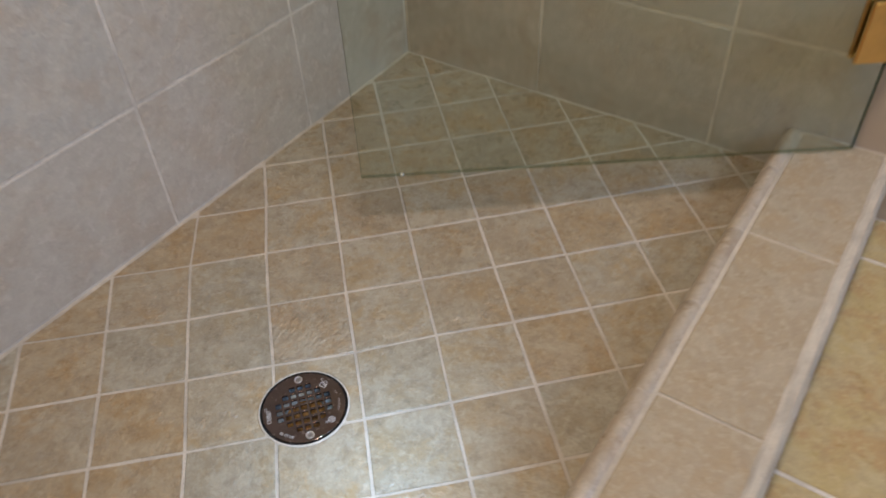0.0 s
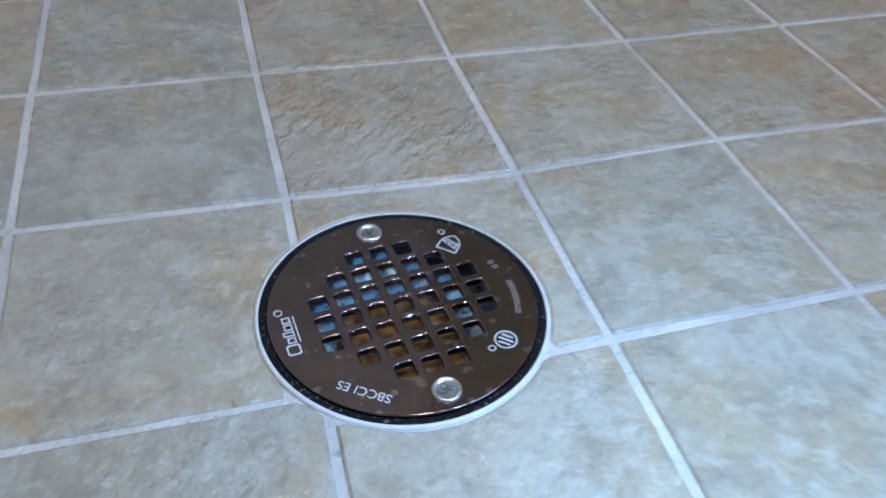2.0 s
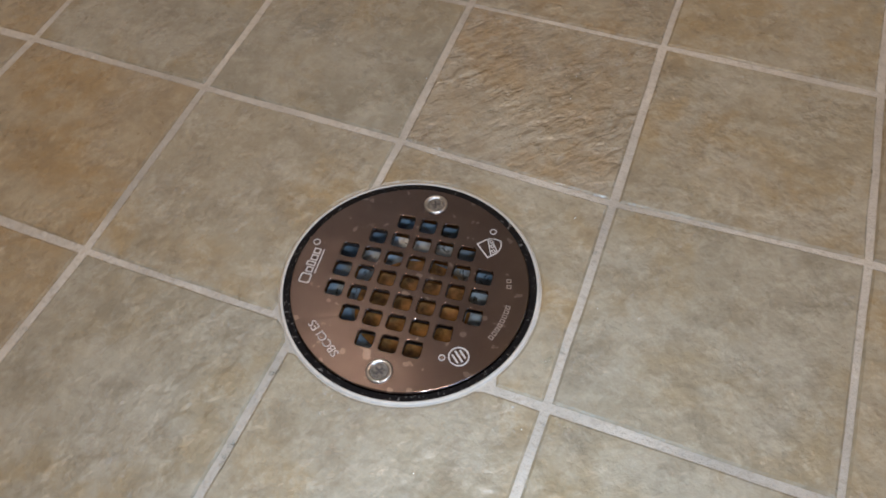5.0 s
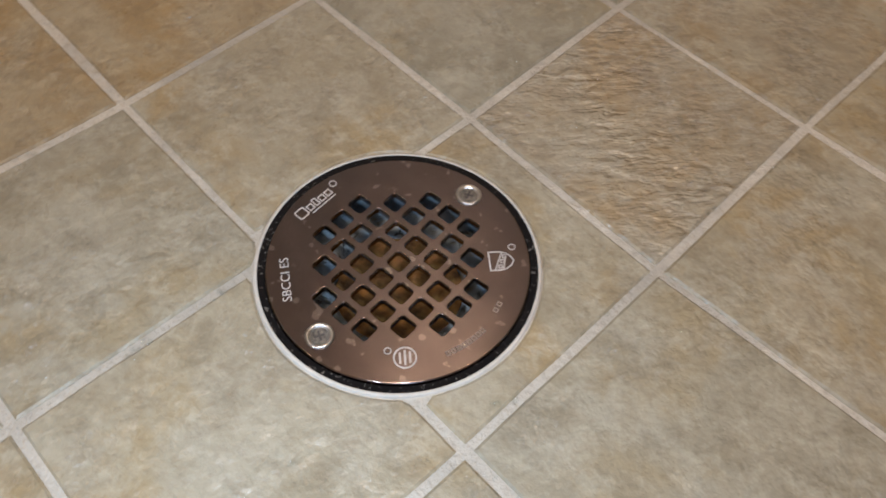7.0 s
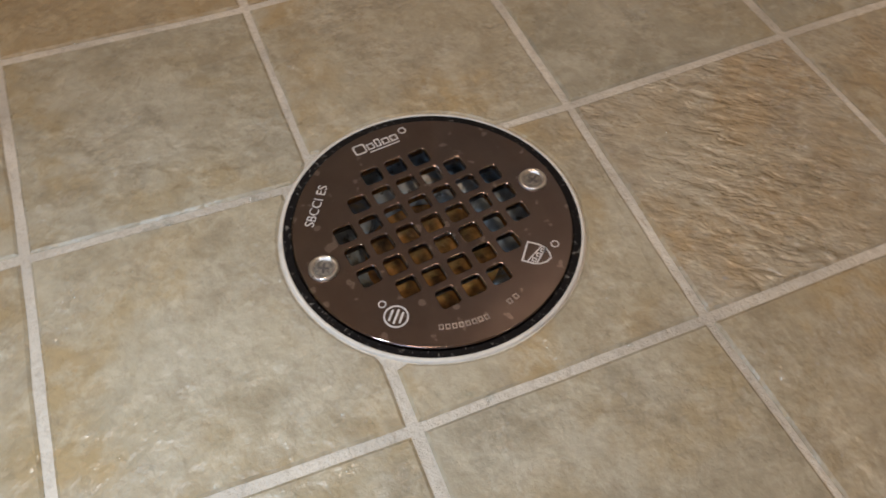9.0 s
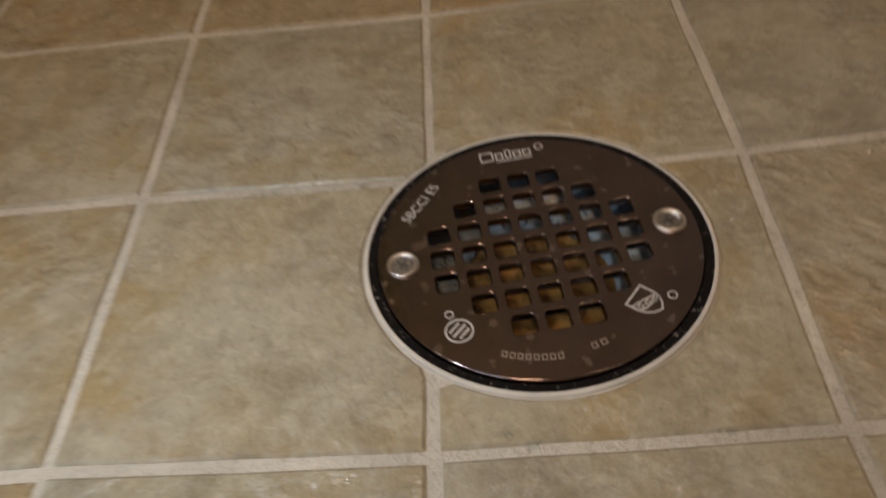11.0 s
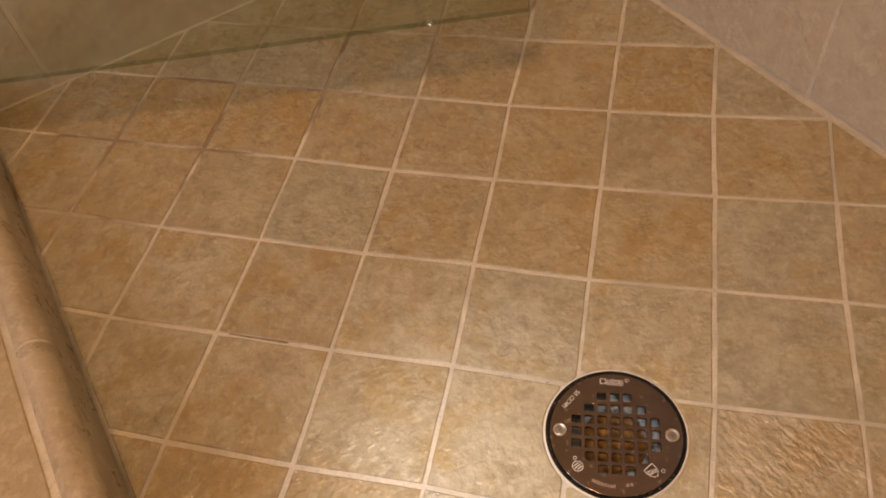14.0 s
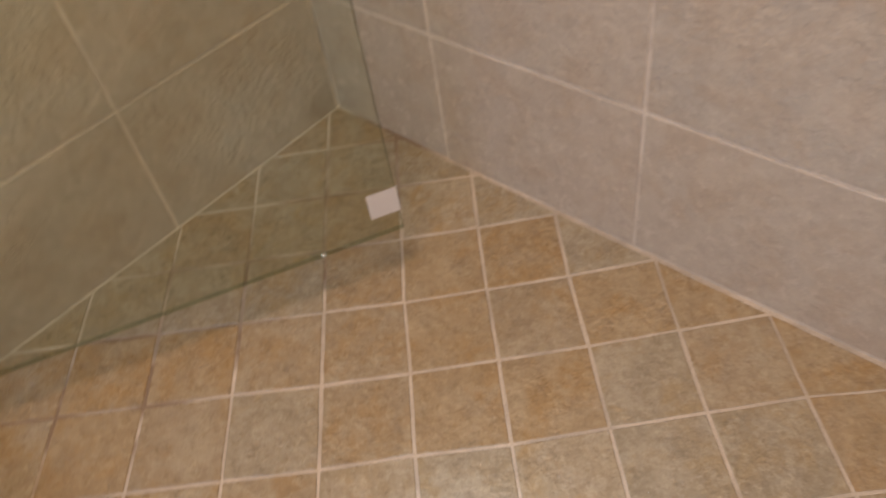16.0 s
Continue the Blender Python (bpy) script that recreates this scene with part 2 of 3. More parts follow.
def steel_plate():
    m = Mat("brushed_steel")
    v = m.coord(spread=False)
    c = m.mix(m.grey(m.noise(v, 55, 5, 0.6), 0.4, 0.7, 0, 1), (0.182, 0.145, 0.134), (0.152, 0.120, 0.112))
    spots = m.grey(m.noise(v, 190, 2, 0.4), 0.66, 0.70, 0, 0.45)
    c = m.mix(spots, c, (0.50, 0.45, 0.43))
    r = m.math("ADD", m.grey(m.noise(v, 120, 4), 0.3, 0.7, 0.06, 0.10), m.math("MULTIPLY", spots, 0.2))
    n = m.bump(m.noise(v, 700, 3), 0.08, 0.0002)
    return m.done(c, r, n, metal=1.0)


GRIME = plain("screw_grime", (0.34, 0.29, 0.23), 0.45, metal=0.4, vary=0.75, scale=700, bump=1.0)
STEEL = steel_plate()


def glass_material(name, tint, rough=0.02):
    m = Mat(name)
    m.t.nodes.remove(m.b)
    tr = m.node("ShaderNodeBsdfTransparent")
    tr.inputs["Color"].default_value = (*tint, 1)
    gl = m.node("ShaderNodeBsdfGlossy")
    gl.inputs["Roughness"].default_value = rough
    lw = m.node("ShaderNodeLayerWeight")
    gloss = m.math("ADD", m.math("MULTIPLY", m.math("POWER", lw.outputs["Facing"], 5.0), 0.9), 0.04)
    mix = m.node("ShaderNodeMixShader")
    m.t.links.new(gloss, mix.inputs[0])
    m.t.links.new(tr.outputs[0], mix.inputs[1])
    m.t.links.new(gl.outputs[0], mix.inputs[2])
    m.t.links.new(mix.outputs[0], m.out.inputs["Surface"])
    return m.m


GLASS = glass_material("green_glass", (0.930, 0.950, 0.905))
GLASS_EDGE = glass_material("glass_edge", (0.24, 0.28, 0.22))
GLASS_FOOT = glass_material("glass_lower_edge", (0.62, 0.68, 0.58), 0.15)
# bright metal tone paints the glint on the lower glass edge
GLINT = plain("glint_metal", (0.90, 0.92, 0.90), 0.08, metal=0.9, vary=0.1, scale=300)
WATER = glass_material("water", (0.97, 0.98, 0.98), 0.06)


# ---- building helpers
def mesh_object(name, bm, material, smooth=False):
    me = bpy.data.meshes.new(name)
    bmesh.ops.recalc_face_normals(bm, faces=bm.faces)
    bm.to_mesh(me)
    bm.free()
    for mat in material if isinstance(material, (list, tuple)) else (material,):
        me.materials.append(mat)
    if smooth:
        me.shade_smooth()
    return new(name, me)


def part(name, bm, material, parent, label="", smooth=False):
    ob = mesh_object(name, bm, material, smooth)
    ob.parent = parent
    ob.matrix_parent_inverse = parent.matrix_world.inverted() if parent.type == "EMPTY" else Matrix()
    return tagged(ob, label)


def empty(name, place=(0, 0, 0)):
    ob = new(name)
    ob.empty_display_size = 0.05
    return ob


def box(bm, f, u0, u1, v0, v1, h0, h1):
    """A block between the given bounds, laid out by f(u, v, h)."""
    vs = [bm.verts.new(f(u, v, h)) for h in (h0, h1) for u, v in ((u0, v0), (u1, v0), (u1, v1), (u0, v1))]
    for q in ((0, 1, 2, 3), (7, 6, 5, 4), (0, 4, 5, 1), (1, 5, 6, 2), (2, 6, 7, 3), (3, 7, 4, 0)):
        bm.faces.new([vs[i] for i in q])
    return bm


def clip(poly, inside, cut):
    """Sutherland-Hodgman against one half plane."""
    out = []
    for a, b in zip(poly, poly[1:] + poly[:1]):
        ia, ib = inside(a), inside(b)
        if ia:
            out.append(a)
        if ia != ib:
            out.append(cut(a, b))
    return out


def half(poly, nx, ny, c):
    """Keeps what has nx * x + ny * y <= c."""
    g = lambda p: nx * p[0] + ny * p[1] - c
    def cut(a, b):
        k = g(a) / (g(a) - g(b))
        return (a[0] + k * (b[0] - a[0]), a[1] + k * (b[1] - a[1]))
    return clip(poly, lambda p: g(p) <= 0, cut)


def dense(poly, step):
    out = []
    for a, b in zip(poly, poly[1:] + poly[:1]):
        n = max(1, round(math.hypot(b[0] - a[0], b[1] - a[1]) / step))
        out += [(a[0] + (b[0] - a[0]) * i / n, a[1] + (b[1] - a[1]) * i / n) for i in range(n)]
    return out


def area(poly):
    return 0.5 * sum(a[0] * b[1] - b[0] * a[1] for a, b in zip(poly, poly[1:] + poly[:1]))


def slab(bm, poly, f, thick, chamfer, wobble=0.0, seed=0.0):
    """A tile: the outline poly, chamfered at its top edge, laid out by f(u, v, h)."""
    if area(poly) < 0:
        poly = poly[::-1]
    n = len(poly)
    if wobble:
        poly = [(x + wobble * noise.noise((x * 45 + seed, y * 45, seed)), y + wobble * noise.noise((x * 45, y * 45 + seed, 7.7 + seed))) for x, y in poly]
    inner = []
    for i in range(n):
        a, p, b = poly[i - 1], poly[i], poly[(i + 1) % n]
        e1, e2 = Vector((p[0] - a[0], p[1] - a[1])), Vector((b[0] - p[0], b[1] - p[1]))
        e1, e2 = e1.normalized(), e2.normalized()
        nrm = Vector((-(e1.y + e2.y), e1.x + e2.x))
        k = max(0.35, 1 + e1.dot(e2))
        nrm = nrm / k
        inner.append((p[0] + nrm.x * chamfer, p[1] + nrm.y * chamfer))
    rings = [[bm.verts.new(f(x, y, -thick)) for x, y in poly], [bm.verts.new(f(x, y, -chamfer * 0.8)) for x, y in poly],
             [bm.verts.new(f(x, y, 0)) for x, y in inner]]
    for lo, hi in zip(rings, rings[1:]):
        for i in range(n):
            bm.faces.new((lo[i], lo[(i + 1) % n], hi[(i + 1) % n], hi[i]))
    bm.faces.new(rings[2])
    return bm


def lathe(bm, profile, centre, seg=96, closed=False):
    """Turns (r, z) points round the upright axis through centre."""
    rings = []
    for r, z in profile:
        rings.append([bm.verts.new((centre[0] + r * math.cos(2 * math.pi * i / seg), centre[1] + r * math.sin(2 * math.pi * i / seg), z)) for i in range(seg)])
    pairs = list(zip(rings, rings[1:])) + ([(rings[-1], rings[0])] if closed else [])
    for lo, hi in pairs:
        for i in range(seg):
            bm.faces.new((lo[i], lo[(i + 1) % seg], hi[(i + 1) % seg], hi[i]))
    return rings


# ---- structure: floor bed
def floor_bed():
    bm = bmesh.new()
    corners = [W(s, d, 0) for s in (WALL_W - 0.02, WALL_E + 0.02) for d in (CURB_IN - 0.01, WALL_N + 0.02)]
    turns = sorted([2 * math.pi * i / 120 for i in range(120)] + [math.atan2(c.y - DRAIN[1], c.x - DRAIN[0]) % (2 * math.pi) for c in corners])
    rings = []
    for k in (0.0, 0.015, 0.05, 0.12, 0.25, 0.45, 0.7, 1.0):
        ring = []
        for a in turns:
            u, v = math.cos(a), math.sin(a)
            us, ud = (u + v) * R2, (v - u) * R2
            cs, cd = (DRAIN[0] + DRAIN[1]) * R2, (DRAIN[1] - DRAIN[0]) * R2
            far = min(((WALL_E + 0.02 if us > 0 else WALL_W - 0.02) - cs) / us if abs(us) > 1e-9 else 99,
                      ((WALL_N + 0.02 if ud > 0 else CURB_IN - 0.01) - cd) / ud if abs(ud) > 1e-9 else 99)
            r = 0.0576 + k * (far - 0.0576)
            x, y = DRAIN[0] + u * r, DRAIN[1] + v * r
            ring.append(bm.verts.new((x, y, floor_z(x, y) - 0.0011)))
        rings.append(ring)
    n = len(turns)
    for lo, hi in zip(rings, rings[1:]):
        for i in range(n):
            bm.faces.new((lo[i], lo[(i + 1) % n], hi[(i + 1) % n], hi[i]))
    ob = mesh_object("floor", bm, GROUT, smooth=True)
    return tagged(ob, "cream grout bed of the sloped shower floor", "floor", kind="structure")


floor = floor_bed()


# ---- structure: walls
def wall(name, f, u0, u1, v0, v1, label, material=WALL_GROUT, thick=0.09):
    bm = bmesh.new()
    box(bm, f, u0, u1, v0, v1, -thick, -0.0008 if material is WALL_GROUT else 0)
    return tagged(mesh_object(name, bm, material), label, "wall", kind="structure")


north = lambda u, v, h: W(u, WALL_N - h, v)
west = lambda u, v, h: W(WALL_W + h, u, v)
east = lambda u, v, h: W(WALL_E - h, u, v)
south = lambda u, v, h: W(u, ROOM_S + h, v)
TILED_TO = -0.456
wall_north = wall("wall_north", north, WALL_W - 0.09, WALL_E + 0.09, -0.15, CEIL, "long shower wall tiled in grey-beige stone-look tiles")
wall_west = wall("wall_west", west, TILED_TO, WALL_N, -0.15, CEIL, "shower end wall tiled in grey-beige stone-look tiles")
wall_east = wall("wall_east", east, TILED_TO, WALL_N, -0.15, CEIL, "shower end wall tiled in grey-beige stone-look tiles")
wall("wall_west_room", west, ROOM_S, TILED_TO, -0.15, CEIL, "plain beige painted bathroom wall", PAINT)
wall("wall_east_room", east, ROOM_S, TILED_TO, -0.15, CEIL, "plain beige painted bathroom wall", PAINT)


def wall_south():
    bm = bmesh.new()
    lo, hi = WALL_W - 0.09, WALL_E + 0.09
    box(bm, south, lo, -0.1, -0.15, CEIL, -0.1, 0)
    box(bm, south, 0.8, hi, -0.15, CEIL, -0.1, 0)
    box(bm, south, -0.1, 0.8, -0.15, 1.25, -0.1, 0)
    box(bm, south, -0.1, 0.8, 2.15, CEIL, -0.1, 0)
    return tagged(mesh_object("wall_south", bm, PAINT), "plain beige painted bathroom wall with a window opening", "wall", kind="structure")


wall_south()
ceiling_bm = box(bmesh.new(), lambda u, v, h: W(u, v, h), WALL_W - 0.09, WALL_E + 0.09, ROOM_S - 0.1, WALL_N + 0.09, CEIL, CEIL + 0.1)
tagged(mesh_object("ceiling", ceiling_bm, CEILING_PAINT), "plain off-white painted ceiling", "ceiling", kind="structure")
ROOM_FLOOR = -0.030
room_bm = box(bmesh.new(), lambda u, v, h: W(u, v, h), WALL_W, WALL_E, ROOM_S, CURB_OUT + 0.01, ROOM_FLOOR - 0.06, ROOM_FLOOR - 0.0015)
room_floor = tagged(mesh_object("bathroom_floor", room_bm, WALL_GROUT), "grout bed of the ochre tiled bathroom floor", "floor", kind="structure")

# ---- structure: kerb
curb_bm = box(bmesh.new(), lambda u, v, h: W(u, v, h), WALL_W, WALL_E, CURB_OUT + 0.004, CURB_IN - 0.004, -0.08, CURB_TOP - 0.0015)
curb = tagged(mesh_object("shower_curb", curb_bm, CURB_GROUT), "raised tiled kerb with rounded stone-look edge trim", "curb", kind="structure")

# ---- the floor drain
PLATE_Z = -0.0043
AX_V = Vector((-0.0100, 0.0890, 0)).normalized()
AX_U = Vector((AX_V.y, -AX_V.x, 0))


def on_plate(u, v, z=0.0):
    """Millimetres across the strainer plate, to a place."""
    p = Vector((DRAIN[0], DRAIN[1], PLATE_Z)) + (AX_U * u + AX_V * v) / 1000
    p.z += z
    return p


def plate_matrix(u, v, z=0.0, turn=0.0):
    m = Matrix.Identity(4)
    a = math.radians(turn)
    x, y = AX_U * math.cos(a) + AX_V * math.sin(a), AX_V * math.cos(a) - AX_U * math.sin(a)
    for i in range(3):
        m[i][0], m[i][1], m[i][2], m[i][3] = x[i], y[i], (0, 0, 1)[i], on_plate(u, v, z)[i]
    return m


def rounded_square(cx, cy, half_side, r, n=3):
    out = []
    for k, (sx, sy) in enumerate(((1, 1), (-1, 1), (-1, -1), (1, -1))):
        for i in range(n + 1):
            a = math.pi / 2 * (k + i / n)
            out.append((cx + sx * (half_side - r) + r * math.cos(a), cy + sy * (half_side - r) + r * math.sin(a)))
    return out


def flat_shape(name, outlines, m, depth, bevel, material, parent, label="", smooth=False):
    """A plate cut from flat outlines (holes inside), in millimetres, laid at m."""
    cu = bpy.data.curves.new(name, "CURVE")
    cu.dimensions, cu.fill_mode, cu.extrude, cu.bevel_depth, cu.bevel_resolution = "2D", "BOTH", depth / 2, bevel, 1
    for pts in outlines:
        sp = cu.splines.new("POLY")
        sp.points.add(len(pts) - 1)
        for p, (x, y) in zip(sp.points, pts):
            p.co = (x / 1000, y / 1000, 0, 1)
        sp.use_cyclic_u = True
    return from_curve(name, cu, m, material, parent, label)


def from_curve(name, cu, m, material, parent, label=""):
    tmp = new("tmp", cu)
    me = bpy.data.meshes.new_from_object(tmp.evaluated_get(bpy.context.evaluated_depsgraph_get()))
    bpy.data.objects.remove(tmp)
    bpy.data.curves.remove(cu)
    me.transform(m)
    bm = bmesh.new()
    bm.from_mesh(me)
    bmesh.ops.remove_doubles(bm, verts=bm.verts, dist=2e-5)
    bm.to_mesh(me)
    bm.free()
    me.name = name
    me.materials.clear()
    me.materials.append(material)
    ob = new(name, me)
    ob.parent = parent
    return tagged(ob, label)


def circle(cx, cy, r, n=64):
    return [(cx + r * math.cos(2 * math.pi * i / n), cy + r * math.sin(2 * math.pi * i / n)) for i in range(n)]


drain = tagged(empty("floor_drain"), "round stainless steel shower drain with a square-hole strainer", "drain")
HOLES = [(i * 10.5, j * 10.5) for i in range(-3, 4) for j in range(-3, 4) if abs(i) + abs(j) <= 4]
flat_shape("strainer_plate", [circle(0, 0, 52.5, 128), circle(0, 44.6, 3.3, 24), circle(0, -44.6, 3.3, 24)] + [rounded_square(x, y, 4.2, 1.7) for x, y in HOLES],
           plate_matrix(0, 0, -0.0018), 0.0024, 0.0006, STEEL, drain, "thin polished stainless steel strainer plate")


def drain_rings():
    bm = bmesh.new()
    z = PLATE_Z
    lathe(bm, [(0.0563, z - 0.012), (0.0563, z - 0.0007), (0.0566, z - 0.0004), (0.0574, z - 0.0006), (0.0579, z - 0.0010), (0.0580, z - 0.012)], DRAIN, 128, True)
    part("drain_ring", bm, RING, drain, "off-white grouted rim ring", True)
    bm = bmesh.new()
    lathe(bm, [(0.0500, z - 0.010), (0.0500, z - 0.0034), (0.0527, z - 0.0032), (0.0535, z - 0.0012), (0.0564, z - 0.0008), (0.0564, z - 0.010)], DRAIN, 96, True)
    part("gasket", bm, BLACK, drain, "black rubber gasket with dirt in the gap")
    bm = bmesh.new()
    lathe(bm, [(0.0505, z - 0.004), (0.0500, z - 0.010), (0.0440, z - 0.015), (0.0300, z - 0.0175), (0.0275, z - 0.019), (0.0265, z - 0.045), (0.0265, z - 0.10)], DRAIN, 64)
    part("drain_body", bm, PIPE, drain, "blue-grey plastic drain bowl and pipe", True)
    bm = bmesh.new()
    rings = lathe(bm, [(0.0272, z - 0.0235), (0.018, z - 0.025), (0.008, z - 0.0265)], DRAIN, 32)
    bm.faces.new(rings[-1])
    part("standing_water", bm, SLUDGE, drain, "brown standing water in the pipe", True)


drain_rings()


def screw(v, turn):
    bm = bmesh.new()
    c = on_plate(0, v)
    z = c.z
    rings = lathe(bm, [(0.0056, z - 0.0010), (0.0056, z + 0.0004), (0.0052, z + 0.0010), (0.0045, z + 0.0011), (0.0039, z + 0.0004), (0.0036, z + 0.0001)], c, 32)
    ob = part("screw", bm, SCREW, drain, "round-headed cross-slot steel screw", True)
    bm = bmesh.new()
    rings = lathe(bm, [(0.0037, z + 0.00012), (0.0020, z + 0.0003), (0.0006, z + 0.0002)], c, 24)
    bm.faces.new(rings[-1])
    part("screw_recess", bm, GRIME, ob, "dirty recessed screw centre", True)
    # cross slot laid as thin bars, its shade put into their dark colour
    bm = bmesh.new()
    for a in (0, 90):
        m = plate_matrix(0, v, 0.0, turn + a)
        f = lambda x, y, h, m=m: m @ Vector((x, y, h))
        box(bm, f, -0.0021, 0.0021, -0.0004, 0.0004, 0.0002, 0.00036 + a * 1e-6)
    part("cross_slot", bm, SLOT_SHADE, ob)


screw(44.6, 20)
screw(-44.6, 60)


def lettering(name, text, u, v, turn, size, label):
    cu = bpy.data.curves.new(name, "FONT")
    cu.body, cu.size, cu.align_x, cu.align_y, cu.extrude = text, size / 1000, "CENTER", "CENTER", 0.00008
    return from_curve(name, cu, plate_matrix(u, v, 0.00006, turn), MARK, drain, label)


lettering("stamped_letters", "SBCCI ES", -27.6, -35.6, 141, 5.2, "small stamped letters")


def stamp(name, outlines, u, v, turn, label="", material=MARK):
    flat_shape(name, outlines, plate_matrix(u, v, 0.00006, turn), 0.00016, 0.0, material, drain, label)


def bar(x0, x1, y0, y1):
    return [(x0, y0), (x1, y0), (x1, y1), (x0, y1)]


# maker's mark as plain bars, with an underline
stamp("maker_mark", [rounded_square(-9.0, 0.6, 2.6, 1.0), rounded_square(-9.0, 0.6, 1.95, 0.7)], -45.4, 0, 90, "stamped maker's mark drawn as plain shapes")
for k, (x0, x1, y1) in enumerate(((-5.8, -2.8, 1.9), (-2.2, 0.2, 2.9), (0.8, 3.9, 1.9), (4.5, 7.6, 1.9))):
    stamp("maker_mark", [bar(x0, x1, -1.4, y1), bar(x0 + 0.6, x1 - 0.6, -0.8, y1 - 0.6)], -45.4, 0, 90)
stamp("maker_mark", [bar(-5.8, 7.6, -2.9, -2.35)], -45.4, 0, 90)
stamp("maker_mark", [circle(10.8, 2.2, 1.7, 20), circle(10.8, 2.2, 1.25, 20)], -45.4, 0, 90)
SHIELD = [(-4.7, 5.2), (4.7, 5.2), (4.7, 0.6), (4.1, -1.8), (2.4, -4.0), (0, -5.4), (-2.4, -4.0), (-4.1, -1.8), (-4.7, 0.6)]
stamp("shield_mark", [SHIELD, [(0.86 * x, 0.87 * y) for x, y in SHIELD]], 31.0, 27.5, 135, "stamped shield mark")
for k in (0.0, 3.4):
    stamp("shield_mark", [[(-4.2, 3.3 - k), (-4.2, 2.75 - k), (3.9, -0.75 - k * 0.55), (3.9, -0.2 - k * 0.55)]], 31.0, 27.5, 135)
for x, y in ((-2.7, 0.75), (-0.2, -0.35), (2.2, -1.35)):
    stamp("shield_mark", [bar(x - 0.9, x + 0.9, y - 0.9, y + 0.9), bar(x - 0.45, x + 0.45, y - 0.45, y + 0.45)], 31.0, 27.5, 135)
stamp("shield_mark", [circle(0, 0, 1.6, 20), circle(0, 0, 1.15, 20)], 30.0, 35.6, 0)
stamp("round_mark", [circle(0, 0, 4.5, 32), circle(0, 0, 3.85, 32)], 30.1, -30.2, 0, "stamped round mark")
for x, y0, y1 in ((-1.9, -2.4, 2.2), (0.0, -3.0, 3.0), (1.9, -2.2, 2.4)):
    stamp("round_mark", [bar(x - 0.4, x + 0.4, y0, y1)], 30.1, -30.2, 45)
stamp("round_mark", [circle(0, 0, 1.5, 20), circle(0, 0, 1.05, 20)], 23.4, -32.4, 0)
for k in range(8):
    a = radians(-24 + 3.0 * k)
    stamp("faint_letters", [bar(-0.9, 0.9, -1.1, 1.1), bar(-0.45, 0.45, -0.6, 0.6)], 45.0 * math.cos(a), 45.0 * math.sin(a), -24 + 3.0 * k - 90, "", FAINT)
for k in range(2):
    a = radians(10.5 + 4.0 * k)
    stamp("faint_letters", [bar(-1.0, 1.0, -1.1, 1.1), bar(-0.5, 0.5, -0.6, 0.6)], 44.0 * math.cos(a), 44.0 * math.sin(a), 10 + 4 * k - 90, "", FAINT)


# ---- the glass doors
def glass_door(hinge, free, z0, z1, label):
    door = tagged(empty("shower_door"), label, "shower door", group="shower doors")
    a, b = Vector((*hinge, 0)), Vector((*free, 0))
    along = (b - a).normalized()
    across = Vector((-along.y, along.x, 0))
    length = (b - a).length
    f = lambda u, v, h: a + along * u + across * h + Vector((0, 0, v))
    bm = bmesh.new()
    box(bm, f, 0.0, length, z0, z1, -0.004, 0.004)
    bm.normal_update()
    bmesh.ops.recalc_face_normals(bm, faces=bm.faces)
    for face in bm.faces:
        face.material_index = 0 if abs(face.normal.dot(across)) > 0.9 else 2 if abs(face.normal.z) > 0.9 else 1
    part("glass_pane", bm, [GLASS, GLASS_EDGE, GLASS_FOOT], door, "clear green-tinted frameless safety glass")
    return door, f, length


DOOR_Z = 0.092
door_e, f_e, len_e = glass_door((0.905, 0.262), (0.160, 0.368), DOOR_Z, 1.85, "frameless green-tinted glass shower door swung inwards with brass hinge")
door_w, f_w, len_w = glass_door((-0.180, -0.770), (-0.384, -0.097), DOOR_Z, 1.85, "frameless green-tinted glass shower door swung inwards with a white sticker")


def hinge_plate(f, parent):
    bm = bmesh.new()
    box(bm, f, -0.004, 0.052, 0.243, 0.333, 0.0045, 0.012)
    box(bm, f, -0.004, 0.052, 0.243, 0.333, -0.012, -0.0045)
    bmesh.ops.bevel(bm, geom=list(bm.edges), offset=0.002, segments=2, affect="EDGES")
    part("hinge", bm, BRASS, parent, "polished brass hinge clamp")


hinge_plate(f_e, door_e)
bm = bmesh.new()
box(bm, f_w, len_w - 0.038, len_w + 0.001, 0.125, 0.164, -0.0048, -0.0042)
part("sticker", bm, STICKER, door_w, "small square white paper sticker")
# beads added in place of the glints of the polished glass edge
for f, length, parent, far in ((f_w, len_w, door_w, 0.107), (f_e, len_e, door_e, 0.062)):
    for k in range(3):
        bm = bmesh.new()
        c = f(length - far - 0.008 * k, DOOR_Z - 0.0015, 0)
        bmesh.ops.create_uvsphere(bm, u_segments=16, v_segments=10, radius=0.0042 - 0.0010 * k)
        bmesh.ops.translate(bm, verts=bm.verts, vec=c)
        part("glint_bead", bm, GLINT if k == 0 else WATER, parent, "small bead in place of a glint on the lower glass edge", True)


# ---- pieces: wall tiles
def tile_piece(name, poly, f, parent, material, thick, chamfer, step=None, wobble=0.0, seed=0.0):
    cx, cy = sum(p[0] for p in poly) / len(poly), sum(p[1] for p in poly) / len(poly)
    bm = bmesh.new()
    slab(bm, dense(poly, step) if step else poly, f, thick, chamfer, wobble, seed)
    c = f(cx, cy, 0)
    bmesh.ops.translate(bm, verts=bm.verts, vec=-Vector(c))
    ob = mesh_object(name, bm, material)
    ob.location = c
    ob.parent = parent
    return ob


